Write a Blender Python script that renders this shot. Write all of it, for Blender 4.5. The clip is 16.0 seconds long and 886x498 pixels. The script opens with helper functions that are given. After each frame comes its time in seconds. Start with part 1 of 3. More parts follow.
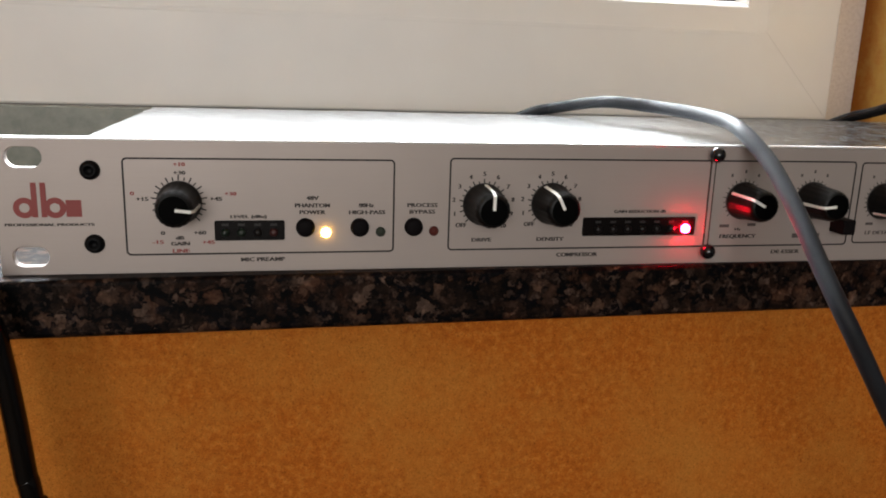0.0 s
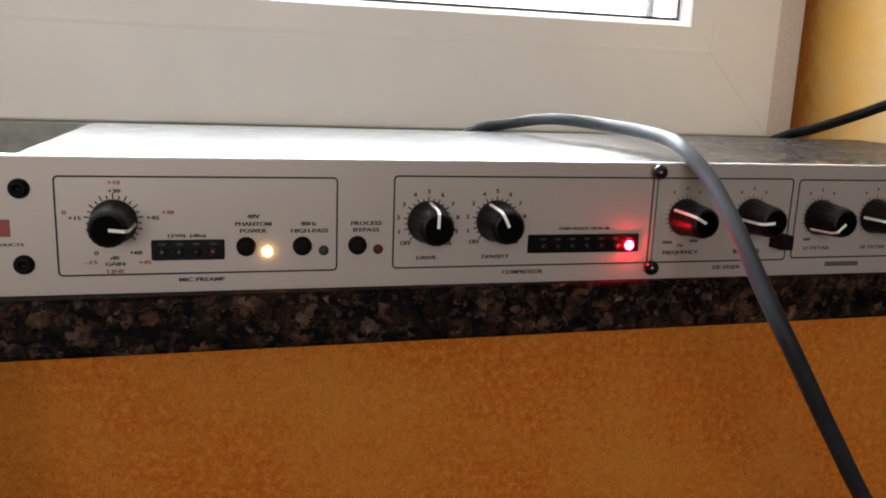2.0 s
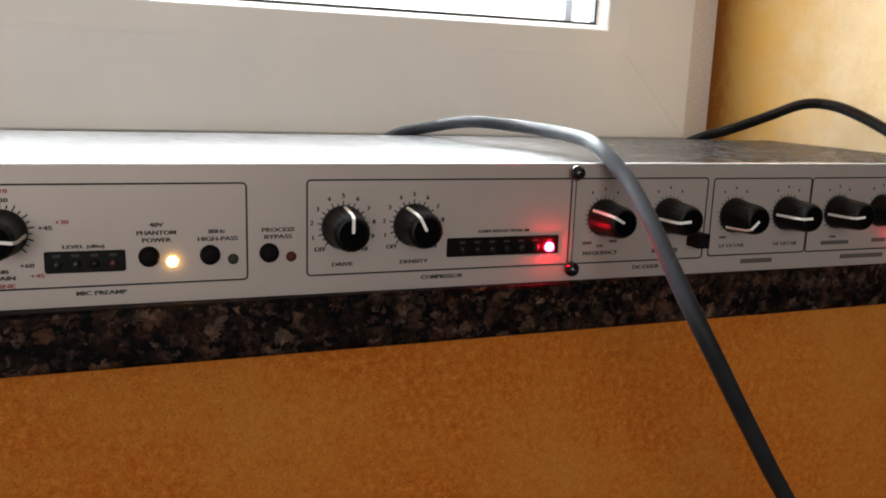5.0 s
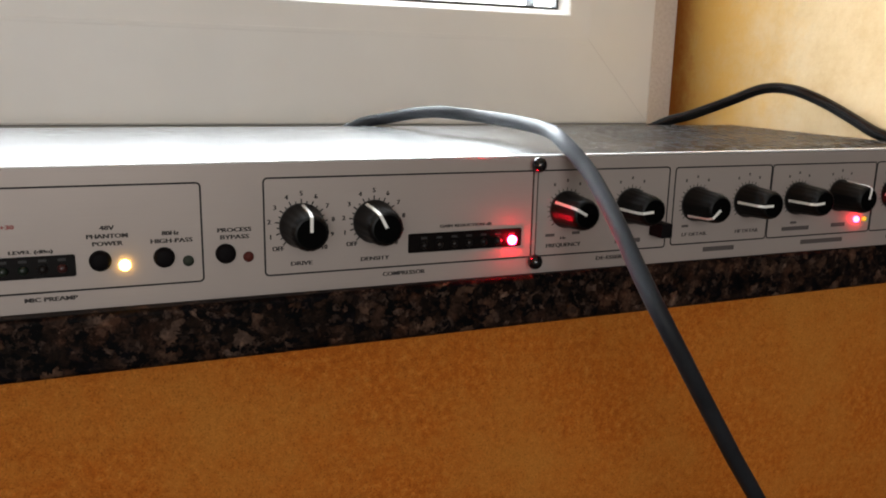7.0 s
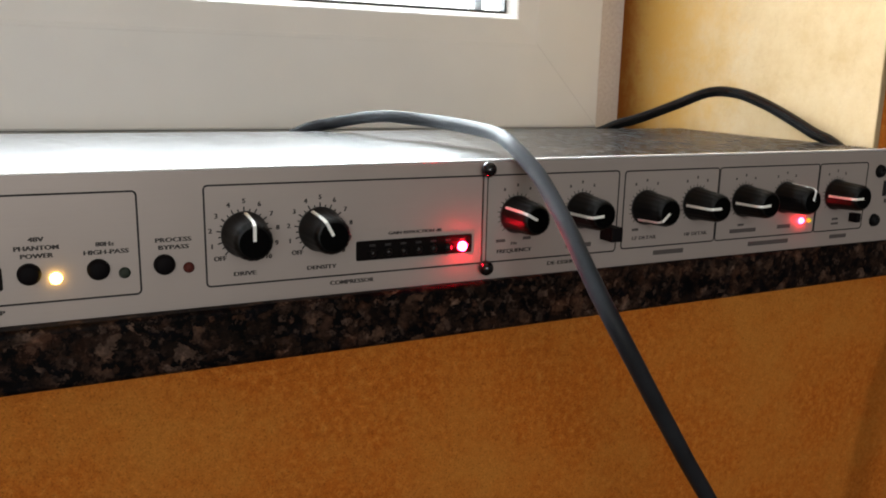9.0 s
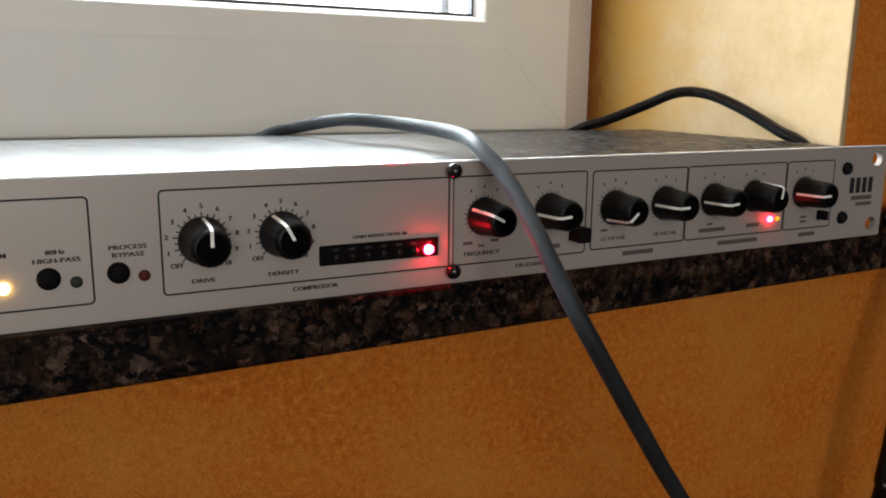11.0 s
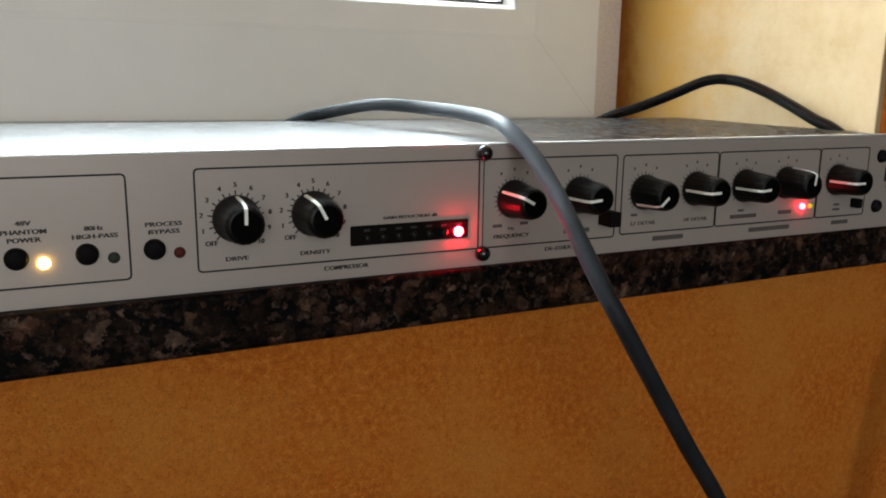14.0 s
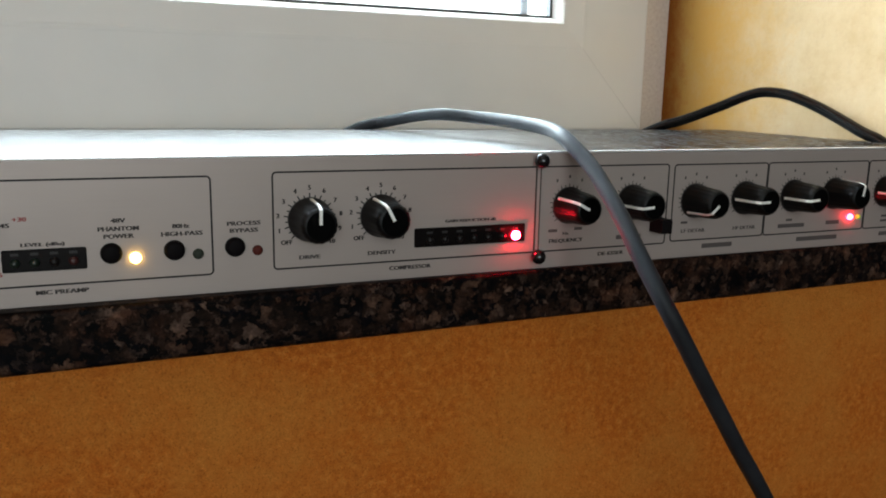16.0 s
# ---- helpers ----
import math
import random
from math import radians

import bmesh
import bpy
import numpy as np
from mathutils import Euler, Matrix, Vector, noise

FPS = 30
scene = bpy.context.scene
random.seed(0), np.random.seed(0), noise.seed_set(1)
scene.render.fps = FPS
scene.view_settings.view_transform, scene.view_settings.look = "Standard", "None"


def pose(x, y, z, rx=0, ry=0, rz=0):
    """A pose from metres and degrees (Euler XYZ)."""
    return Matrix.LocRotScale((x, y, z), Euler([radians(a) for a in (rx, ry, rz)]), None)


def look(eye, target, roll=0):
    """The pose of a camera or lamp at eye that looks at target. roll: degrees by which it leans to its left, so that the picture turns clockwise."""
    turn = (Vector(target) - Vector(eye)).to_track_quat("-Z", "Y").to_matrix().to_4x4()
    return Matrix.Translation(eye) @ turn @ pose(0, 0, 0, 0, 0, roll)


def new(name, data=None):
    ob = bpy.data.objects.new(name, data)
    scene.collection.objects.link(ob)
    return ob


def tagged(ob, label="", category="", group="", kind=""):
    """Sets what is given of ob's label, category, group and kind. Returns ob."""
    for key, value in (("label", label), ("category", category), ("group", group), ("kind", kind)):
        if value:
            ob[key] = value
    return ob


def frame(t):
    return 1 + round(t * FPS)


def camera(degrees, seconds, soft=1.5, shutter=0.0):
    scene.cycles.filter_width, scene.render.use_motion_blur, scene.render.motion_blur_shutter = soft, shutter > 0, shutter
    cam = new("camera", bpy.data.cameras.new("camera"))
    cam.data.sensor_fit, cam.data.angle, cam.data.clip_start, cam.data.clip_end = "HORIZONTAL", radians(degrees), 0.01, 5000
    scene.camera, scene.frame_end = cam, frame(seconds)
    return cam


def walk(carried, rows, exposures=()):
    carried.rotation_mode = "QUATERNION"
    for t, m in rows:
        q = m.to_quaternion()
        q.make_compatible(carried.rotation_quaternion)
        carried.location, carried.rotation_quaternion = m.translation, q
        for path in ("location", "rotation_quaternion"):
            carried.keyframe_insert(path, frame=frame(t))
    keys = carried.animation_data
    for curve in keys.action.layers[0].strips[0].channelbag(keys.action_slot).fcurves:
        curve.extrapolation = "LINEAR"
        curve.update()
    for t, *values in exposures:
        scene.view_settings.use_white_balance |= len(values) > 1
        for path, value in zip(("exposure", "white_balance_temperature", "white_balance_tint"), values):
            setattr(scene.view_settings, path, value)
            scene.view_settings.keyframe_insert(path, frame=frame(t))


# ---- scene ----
# seconds, place, yaw, pitch, lean
ROWS = [
    (0, 0.0879, -0.2641, 0.0693, -11.56, -13.06, 1.85),
    (0.5, 0.0888, -0.2647, 0.0703, -11.98, -12.84, 1.95),
    (1, 0.0894, -0.2638, 0.0697, -12.78, -12.66, 2.06),
    (1.5, 0.0908, -0.2632, 0.0693, -13.69, -12.17, 2.14),
    (2, 0.0919, -0.2622, 0.0702, -14.86, -11.92, 2.21),
    (2.5, 0.0946, -0.2619, 0.0706, -15.27, -11.81, 1.87),
    (3, 0.0961, -0.2617, 0.0697, -16.12, -11.60, 1.89),
    (3.5, 0.0972, -0.2594, 0.0682, -17.25, -11.22, 1.80),
    (4, 0.0981, -0.2582, 0.0674, -18.27, -11.12, 1.79),
    (6.5, 0.1009, -0.2546, 0.0704, -21.58, -11.85, 1.57),
    (7, 0.1029, -0.2536, 0.0715, -22.11, -12.35, 1.21),
    (7.5, 0.1048, -0.2525, 0.0710, -22.95, -12.18, 1.01),
    (8, 0.1059, -0.2507, 0.0697, -23.98, -11.87, 1.23),
    (8.5, 0.1060, -0.2494, 0.0703, -25.01, -11.91, 1.26),
    (9, 0.1063, -0.2486, 0.0712, -25.60, -11.97, 1.18),
    (9.5, 0.1068, -0.2478, 0.0694, -26.24, -11.44, 0.87),
    (10, 0.1087, -0.2470, 0.0689, -26.76, -11.24, 0.73),
    (12.5, 0.1129, -0.2439, 0.0674, -27.69, -11.84, 0.54),
    (13, 0.1122, -0.2463, 0.0660, -26.60, -11.90, 0.39),
    (13.5, 0.1105, -0.2469, 0.0647, -26.00, -11.80, 0.57),
    (14, 0.1092, -0.2467, 0.0648, -25.54, -11.87, 0.74),
    (14.5, 0.1076, -0.2473, 0.0643, -24.97, -11.72, 0.79),
    (15, 0.1029, -0.2520, 0.0629, -24.48, -11.11, 0.84),
    (15.5, 0.1005, -0.2549, 0.0622, -23.24, -10.92, 0.79),
    (16, 0.0952, -0.2558, 0.0642, -23.02, -11.08, 1.08),
]


def seen(x, y, z, yaw, pitch, lean):
    a, b = radians(yaw), radians(pitch)
    way = Vector((-math.sin(a) * math.cos(b), math.cos(a) * math.cos(b), math.sin(b)))
    eye = Vector((x, y, z))
    return look(eye, eye + way, lean)


cam = camera(58.44, 16.0, soft=1.9)
walk(cam, [(r[0], seen(*r[1:])) for r in ROWS],
     exposures=[(0.0, 0.18, 6500, 10), (0.6, 0.12, 6500, 10), (4.0, 0.04, 6500, 10), (8.0, -0.02, 6350, 8), (10.0, -0.04, 6300, 6), (12.5, -0.09, 6180, 4), (14.0, -0.11, 6080, 3), (16.0, -0.04, 5880, 1)])

# ---- light ----
world = bpy.data.worlds.new("sky")
scene.world = world
world.use_nodes = True
wn = world.node_tree.nodes
sky = wn.new("ShaderNodeTexSky")
sky.sky_type, sky.sun_disc = "NISHITA", False
sky.sun_elevation, sky.sun_rotation = radians(40), radians(20)
wn["Background"].inputs["Strength"].default_value = 0.1
world.node_tree.links.new(sky.outputs[0], wn["Background"].inputs[0])


def area(name, m, sx, sy, watts, colour):
    la = bpy.data.lights.new(name, "AREA")
    la.shape, la.size, la.size_y, la.energy, la.color = "RECTANGLE", sx, sy, watts, colour
    ob = new(name, la)
    ob.matrix_world = m
    return ob


# daylight in the sill window's opening, and in an unseen one assumed behind the camera
area("daylight_sill_window", look((-0.17, 0.316, 0.40), (-0.17, -1.0, 0.40)), 1.24, 0.60, 82.0, (0.9, 0.96, 1.0))
area("daylight_unseen_window", look((-0.8, -3.58, 0.7), (-0.8, 0.0, 0.7)), 2.3, 1.5, 57.0, (1.0, 0.955, 0.92))


# ---- materials ----
def mat(name, colour=(0.5, 0.5, 0.5), rough=0.5, metal=0.0, spec=0.5):
    m = bpy.data.materials.new(name)
    m.use_nodes = True
    b = m.node_tree.nodes["Principled BSDF"]
    b.inputs["Base Color"].default_value = (*colour, 1)
    b.inputs["Roughness"].default_value = rough
    b.inputs["Metallic"].default_value = metal
    b.inputs["Specular IOR Level"].default_value = spec
    return m


def node(m, kind, **inputs):
    n = m.node_tree.nodes.new(kind)
    for key, value in inputs.items():
        n.inputs[key.replace("_", " ")].default_value = value
    return n


def join(m, a, b):
    m.node_tree.links.new(a, b)


def coords(m, stretch=(1, 1, 1)):
    tc = node(m, "ShaderNodeTexCoord")
    mp = node(m, "ShaderNodeMapping")
    mp.inputs["Scale"].default_value = stretch
    join(m, tc.outputs["Object"], mp.inputs["Vector"])
    return mp.outputs[0]


def grain(m, vec, scale, detail=3.0, rough=0.6):
    n = node(m, "ShaderNodeTexNoise", Scale=scale, Detail=detail, Roughness=rough)
    join(m, vec, n.inputs["Vector"])
    return n.outputs["Fac"]


def ramp(m, fac, stops):
    n = node(m, "ShaderNodeValToRGB")
    e = n.color_ramp.elements
    while len(e) < len(stops):
        e.new(0.5)
    for k, (p, c) in zip(e, stops):
        k.position, k.color = p, (*c, 1)
    join(m, fac, n.inputs[0])
    return n.outputs[0]


def blend(m, fac, a, b, mode="MIX"):
    n = m.node_tree.nodes.new("ShaderNodeMix")
    n.data_type, n.blend_type = "RGBA", mode
    for sock, value in ((n.inputs[0], fac), (n.inputs[6], a), (n.inputs[7], b)):
        if isinstance(value, (int, float)):
            sock.default_value = value
        elif isinstance(value, tuple):
            sock.default_value = (*value, 1)
        else:
            join(m, value, sock)
    return n.outputs[2]


def bump(m, height, strength, distance):
    n = node(m, "ShaderNodeBump", Strength=strength, Distance=distance)
    join(m, height, n.inputs["Height"])
    join(m, n.outputs[0], m.node_tree.nodes["Principled BSDF"].inputs["Normal"])


def base(m, colour):
    join(m, colour, m.node_tree.nodes["Principled BSDF"].inputs["Base Color"])


def gloss(m, fac, low, high):
    n = node(m, "ShaderNodeMapRange")
    n.inputs["To Min"].default_value, n.inputs["To Max"].default_value = low, high
    join(m, fac, n.inputs["Value"])
    join(m, n.outputs[0], m.node_tree.nodes["Principled BSDF"].inputs["Roughness"])


def sponge_paint(name, dark, mid, light, size, speck=0.7, patch=None):
    m = mat(name, rough=0.8, spec=0.1)
    v = coords(m)
    broad = grain(m, v, size * 0.18, 4, 0.6)
    fine = grain(m, v, size, 5, 0.7)
    c = ramp(m, fine, [(0.3, dark), (0.5, mid), (0.72, light)])
    c = blend(m, ramp(m, broad, [(0.35, (0, 0, 0)), (0.7, (0.5, 0.5, 0.5))]), c, mid)
    if patch:
        c = blend(m, ramp(m, grain(m, v, 13, 6, 0.7), [(0.45, (0, 0, 0)), (0.66, (0.9, 0.9, 0.9))]), c, patch)
    specks = ramp(m, grain(m, v, size * 4.5, 3, 0.7), [(0.3, (0.45, 0.45, 0.45)), (0.46, (0.95, 0.95, 0.95)), (0.6, (1.02, 1.02, 1.02)), (0.74, (1.5, 1.45, 1.4))])
    base(m, blend(m, speck, c, specks, "MULTIPLY"))
    bump(m, grain(m, v, size * 3.2, 4), 0.35, 0.0006)
    return m


M_WALL = sponge_paint("ochre_sponge_paint", (0.305, 0.072, 0.0075), (0.445, 0.122, 0.0125), (0.61, 0.225, 0.038), 330, 0.95, (0.47, 0.172, 0.026))
# cream is the ochre's paling in strong daylight, put into the colour
M_REVEAL = sponge_paint("daylight_paled_paint", (0.255, 0.170, 0.082), (0.312, 0.220, 0.122), (0.345, 0.255, 0.158), 42, 0.12)


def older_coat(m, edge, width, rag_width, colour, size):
    """Corner shade by the window, painted ochre over the cream, with a ragged edge."""
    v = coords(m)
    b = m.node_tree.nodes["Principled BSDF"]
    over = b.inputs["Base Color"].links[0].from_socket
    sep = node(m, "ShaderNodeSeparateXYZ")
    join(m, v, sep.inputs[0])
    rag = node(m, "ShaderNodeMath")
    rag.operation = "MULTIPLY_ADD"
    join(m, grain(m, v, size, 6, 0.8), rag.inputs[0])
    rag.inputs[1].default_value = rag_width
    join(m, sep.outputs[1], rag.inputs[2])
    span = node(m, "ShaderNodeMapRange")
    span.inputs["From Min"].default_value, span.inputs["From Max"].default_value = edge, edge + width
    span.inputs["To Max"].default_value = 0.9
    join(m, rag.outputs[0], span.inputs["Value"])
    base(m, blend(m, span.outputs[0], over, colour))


# daylight's falloff towards the frame, painted as a wide yellow and a narrow brown band
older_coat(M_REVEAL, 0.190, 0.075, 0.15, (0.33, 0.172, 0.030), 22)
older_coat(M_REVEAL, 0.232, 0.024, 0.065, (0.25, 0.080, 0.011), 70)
M_PLAIN = sponge_paint("pale_room_paint", (0.26, 0.22, 0.16), (0.31, 0.27, 0.2), (0.35, 0.31, 0.24), 30)


# tones of the unseen floor and east wall, dark to dim the panel's reflections
M_FLOOR = sponge_paint("dark_brown_floor", (0.08, 0.055, 0.04), (0.1, 0.07, 0.05), (0.12, 0.085, 0.06), 30)
M_DIM = sponge_paint("dull_grey_paint", (0.16, 0.148, 0.14), (0.19, 0.178, 0.17), (0.215, 0.2, 0.19), 30)


def granite_material():
    m = mat("polished_granite", rough=0.3, spec=0.05)
    v = coords(m)
    wv = node(m, "ShaderNodeTexNoise", Scale=300.0, Detail=6.0, Roughness=0.68)
    join(m, v, wv.inputs["Vector"])
    warped = node(m, "ShaderNodeVectorMath")
    warped.operation = "MULTIPLY_ADD"
    join(m, wv.outputs["Color"], warped.inputs[0])
    warped.inputs[1].default_value = (0.0085, 0.0085, 0.0085)
    join(m, v, warped.inputs[2])

    def crystals(scale, stops):
        cells = node(m, "ShaderNodeTexVoronoi", Scale=scale)
        join(m, warped.outputs[0], cells.inputs["Vector"])
        sep = node(m, "ShaderNodeSeparateColor")
        join(m, cells.outputs["Color"], sep.inputs[0])
        out = ramp(m, sep.outputs[0], stops)
        out.node.color_ramp.interpolation = "CONSTANT"
        return out, cells.outputs["Distance"]

    # large feldspar grains, brown and tan, between black and blue-black ones
    large, near = crystals(215.0, [(0.0, (0.0012, 0.0011, 0.0016)), (0.38, (0.0025, 0.0025, 0.0045)), (0.50, (0.013, 0.008, 0.0058)),
                                   (0.66, (0.046, 0.026, 0.017)), (0.83, (0.095, 0.058, 0.039)), (0.95, (0.15, 0.104, 0.078))])
    small, _ = crystals(540.0, [(0.0, (0.0015, 0.0015, 0.002)), (0.42, (0.014, 0.009, 0.007)), (0.64, (0.046, 0.029, 0.021)), (0.87, (0.105, 0.074, 0.058))])
    some = ramp(m, grain(m, v, 120, 3), [(0.40, (0.2, 0.2, 0.2)), (0.62, (0.75, 0.75, 0.75))])
    c = blend(m, some, large, small)
    # mottling inside each grain, dark seams between them
    c = blend(m, 0.75, c, ramp(m, grain(m, v, 700, 4, 0.7), [(0.32, (0.35, 0.35, 0.36)), (0.5, (0.95, 0.93, 0.92)), (0.7, (1.55, 1.5, 1.45))]), "MULTIPLY")
    c = blend(m, 0.6, c, ramp(m, near, [(0.25, (1.1, 1.1, 1.1)), (0.62, (0.25, 0.25, 0.27))]), "MULTIPLY")
    rust = ramp(m, grain(m, v, 105, 5), [(0.5, (0, 0, 0)), (0.66, (0.55, 0.55, 0.55))])
    c = blend(m, rust, c, blend(m, 1.0, c, (1.25, 0.85, 0.62), "MULTIPLY"))
    base(m, blend(m, 1.0, c, (0.94, 0.86, 0.84), "MULTIPLY"))
    gloss(m, grain(m, v, 160, 3), 0.42, 0.62)
    return m


M_GRANITE = granite_material()
M_UPSTAND = mat("honed_grey_green_stone", rough=0.3)
uv = coords(M_UPSTAND)
base(M_UPSTAND, blend(M_UPSTAND, ramp(M_UPSTAND, grain(M_UPSTAND, uv, 120, 4), [(0.35, (0, 0, 0)), (0.65, (1, 1, 1))]), (0.125, 0.135, 0.105), (0.185, 0.19, 0.15)))


def pvc_material(name, colour, rough):
    m = mat(name, rough=rough)
    v = coords(m)
    c = tuple(x * 0.94 for x in colour)
    base(m, ramp(m, grain(m, v, 14, 3), [(0.3, c), (0.7, colour)]))
    bump(m, grain(m, v, 350, 2), 0.05, 0.0003)
    gloss(m, grain(m, v, 40, 3), rough - 0.06, rough + 0.1)
    return m


M_PVC = pvc_material("off_white_pvc", (0.68, 0.65, 0.612), 0.38)
M_SEAL = pvc_material("grey_beige_sealant", (0.47, 0.40, 0.345), 0.7)
sv = coords(M_SEAL)
base(M_SEAL, ramp(M_SEAL, grain(M_SEAL, sv, 420, 4, 0.75), [(0.3, (0.46, 0.375, 0.305)), (0.5, (0.53, 0.445, 0.375)), (0.7, (0.58, 0.50, 0.43))]))
bump(M_SEAL, grain(M_SEAL, sv, 420, 4), 0.4, 0.0006)
M_GASKET = mat("black_rubber_gasket", (0.03, 0.03, 0.032), 0.6)
M_RAIL = mat("grey_aluminium_rail", (0.06, 0.065, 0.075), 0.6, 0.0)


def glass_material():
    m = bpy.data.materials.new("window_glass")
    m.use_nodes = True
    n, l = m.node_tree.nodes, m.node_tree.links
    n.clear()
    out, mix = n.new("ShaderNodeOutputMaterial"), n.new("ShaderNodeMixShader")
    clear, shine, fr = n.new("ShaderNodeBsdfTransparent"), n.new("ShaderNodeBsdfGlossy"), n.new("ShaderNodeFresnel")
    shine.inputs["Roughness"].default_value = 0.02
    l.new(fr.outputs[0], mix.inputs[0])
    l.new(clear.outputs[0], mix.inputs[1])
    l.new(shine.outputs[0], mix.inputs[2])
    l.new(mix.outputs[0], out.inputs[0])
    return m


M_GLASS = glass_material()


def brushed_metal(name, colour, rough, metal, vary=0.065):
    m = mat(name, colour, rough, metal)
    v = coords(m)
    lines = grain(m, coords(m, (6, 900, 900)), 6, 3)
    broad = grain(m, v, 22, 4)
    c = blend(m, ramp(m, broad, [(0.3, (0.0, 0.0, 0.0)), (0.75, (0.4, 0.4, 0.4))]), colour, tuple(0.8 * x for x in colour))
    base(m, blend(m, ramp(m, lines, [(0.35, (0, 0, 0)), (0.7, (0.35, 0.35, 0.35))]), c, tuple(0.85 * x for x in colour)))
    gloss(m, grain(m, v, 60, 4), rough - vary, rough + vary)
    bump(m, grain(m, v, 1400, 2), 0.06, 0.0002)
    return m


M_PANEL = brushed_metal("satin_silver_panel", (0.39, 0.335, 0.308), 0.45, 0.36)
M_CASE = mat("grey_painted_steel", (0.26, 0.26, 0.26), 0.28, 1.0)
cv = coords(M_CASE)
worn = ramp(M_CASE, grain(M_CASE, cv, 18, 4), [(0.3, (0.195, 0.193, 0.191)), (0.7, (0.235, 0.235, 0.236))])
dust = ramp(M_CASE, grain(M_CASE, coords(M_CASE, (1, 3, 1)), 260, 4, 0.7), [(0.35, (0.72, 0.7, 0.68)), (0.6, (1, 1, 1))])
smear = ramp(M_CASE, grain(M_CASE, coords(M_CASE, (1, 2, 1)), 34, 6, 0.75), [(0.34, (0.78, 0.76, 0.74)), (0.5, (0.97, 0.96, 0.95)), (0.68, (1.1, 1.09, 1.08))])
base(M_CASE, blend(M_CASE, 0.75, blend(M_CASE, 0.45, worn, dust, "MULTIPLY"), smear, "MULTIPLY"))
# dust, rubbed patches and the reveal's dark brown reflection painted on the cover's end
along = node(M_CASE, "ShaderNodeSeparateXYZ")
join(M_CASE, cv, along.inputs[0])
ragged = node(M_CASE, "ShaderNodeMath")
ragged.operation = "MULTIPLY_ADD"
join(M_CASE, grain(M_CASE, coords(M_CASE, (1, 0.6, 1)), 30, 5, 0.7), ragged.inputs[0])
ragged.inputs[1].default_value = 0.16
join(M_CASE, along.outputs[0], ragged.inputs[2])
dust_and_reflection = ramp(M_CASE, ragged.outputs[0], [(0.315, (0, 0, 0)), (0.40, (1, 1, 1))])
painted_reflection = ramp(M_CASE, grain(M_CASE, coords(M_CASE, (1, 0.5, 1)), 110, 6, 0.75), [(0.42, (0.10, 0.065, 0.035)), (0.5, (0.30, 0.245, 0.18)), (0.58, (0.60, 0.54, 0.46))])
tint = blend(M_CASE, dust_and_reflection, (0.84, 0.84, 0.84), painted_reflection)
join(M_CASE, tint, M_CASE.node_tree.nodes["Principled BSDF"].inputs["Specular Tint"])
spots = ramp(M_CASE, grain(M_CASE, coords(M_CASE, (1, 0.35, 1)), 330, 5, 0.75), [(0.48, (0, 0, 0)), (0.66, (1, 1, 1))])
dust_mask = blend(M_CASE, 1.0, dust_and_reflection, spots, "MULTIPLY")
even = ramp(M_CASE, grain(M_CASE, coords(M_CASE, (1, 2.5, 1)), 40, 5, 0.65), [(0.0, (0.19, 0.19, 0.19)), (1.0, (0.29, 0.29, 0.29))])
join(M_CASE, blend(M_CASE, dust_mask, even, (0.33, 0.33, 0.33)), M_CASE.node_tree.nodes["Principled BSDF"].inputs["Roughness"])
bump(M_CASE, grain(M_CASE, cv, 900, 3), 0.05, 0.0002)
M_EDGE = mat("edge_highlight_metal", (0.88, 0.88, 0.88), 0.34, 0.85)
M_INK = mat("black_print", (0.012, 0.011, 0.013), 0.6, 0.0, 0.2)
M_RED_INK = mat("red_print", (0.23, 0.034, 0.030), 0.55)
M_KNOB = mat("black_plastic_knob", (0.0012, 0.0012, 0.0015), 0.42, 0.0, 0.22)
bump(M_KNOB, grain(M_KNOB, coords(M_KNOB), 2500, 2), 0.08, 0.0002)
M_CAP = mat("black_matt_knob_face", (0.001, 0.001, 0.001), 0.6, 0.0, 0.03)
M_POINTER = mat("white_pointer", (0.82, 0.81, 0.78), 0.5)
M_BUTTON = mat("dark_rubber_button", (0.005, 0.004, 0.0045), 0.62, 0.0, 0.06)
M_SCREW = mat("black_oxide_screw", (0.003, 0.003, 0.0035), 0.5, 0.0, 0.12)
M_BALL = mat("black_polished_head", (0.004, 0.004, 0.005), 0.12, 0.0, 0.5)
M_WINDOWLET = mat("smoked_display_window", (0.003, 0.002, 0.002), 0.35, 0.0, 0.12)
M_FAINT = mat("grey_display_print", (0.011, 0.009, 0.009), 0.6)
M_STRIP = mat("smoked_grey_joint", (0.04, 0.034, 0.032), 0.7, 0.0, 0.1)
M_SOFT_INK = mat("grey_print", (0.085, 0.073, 0.07), 0.6, 0.0, 0.2)
M_TEXT = mat("black_lettering", (0.036, 0.031, 0.03), 0.6, 0.0, 0.2)
M_JOINT = mat("beige_joint", (0.545, 0.515, 0.482), 0.6)


def lit(name, colour, strength):
    m = mat(name, tuple(0.5 * c for c in colour), 0.3)
    b = m.node_tree.nodes["Principled BSDF"]
    b.inputs["Emission Color"].default_value = (*colour, 1)
    b.inputs["Emission Strength"].default_value = strength
    return m


M_AMBER = lit("amber_led_lit", (1.0, 0.56, 0.10), 26.0)
M_RED = lit("red_led_lit", (1.0, 0.0030, 0.0150), 640.0)
M_RED_SMALL = lit("small_red_led_lit", (1.0, 0.0060, 0.0200), 170.0)
M_GREEN_OFF = mat("green_led_unlit", (0.030, 0.036, 0.027), 0.55, 0.0, 0.15)
M_RED_OFF = mat("red_led_unlit", (0.075, 0.016, 0.012), 0.55, 0.0, 0.15)
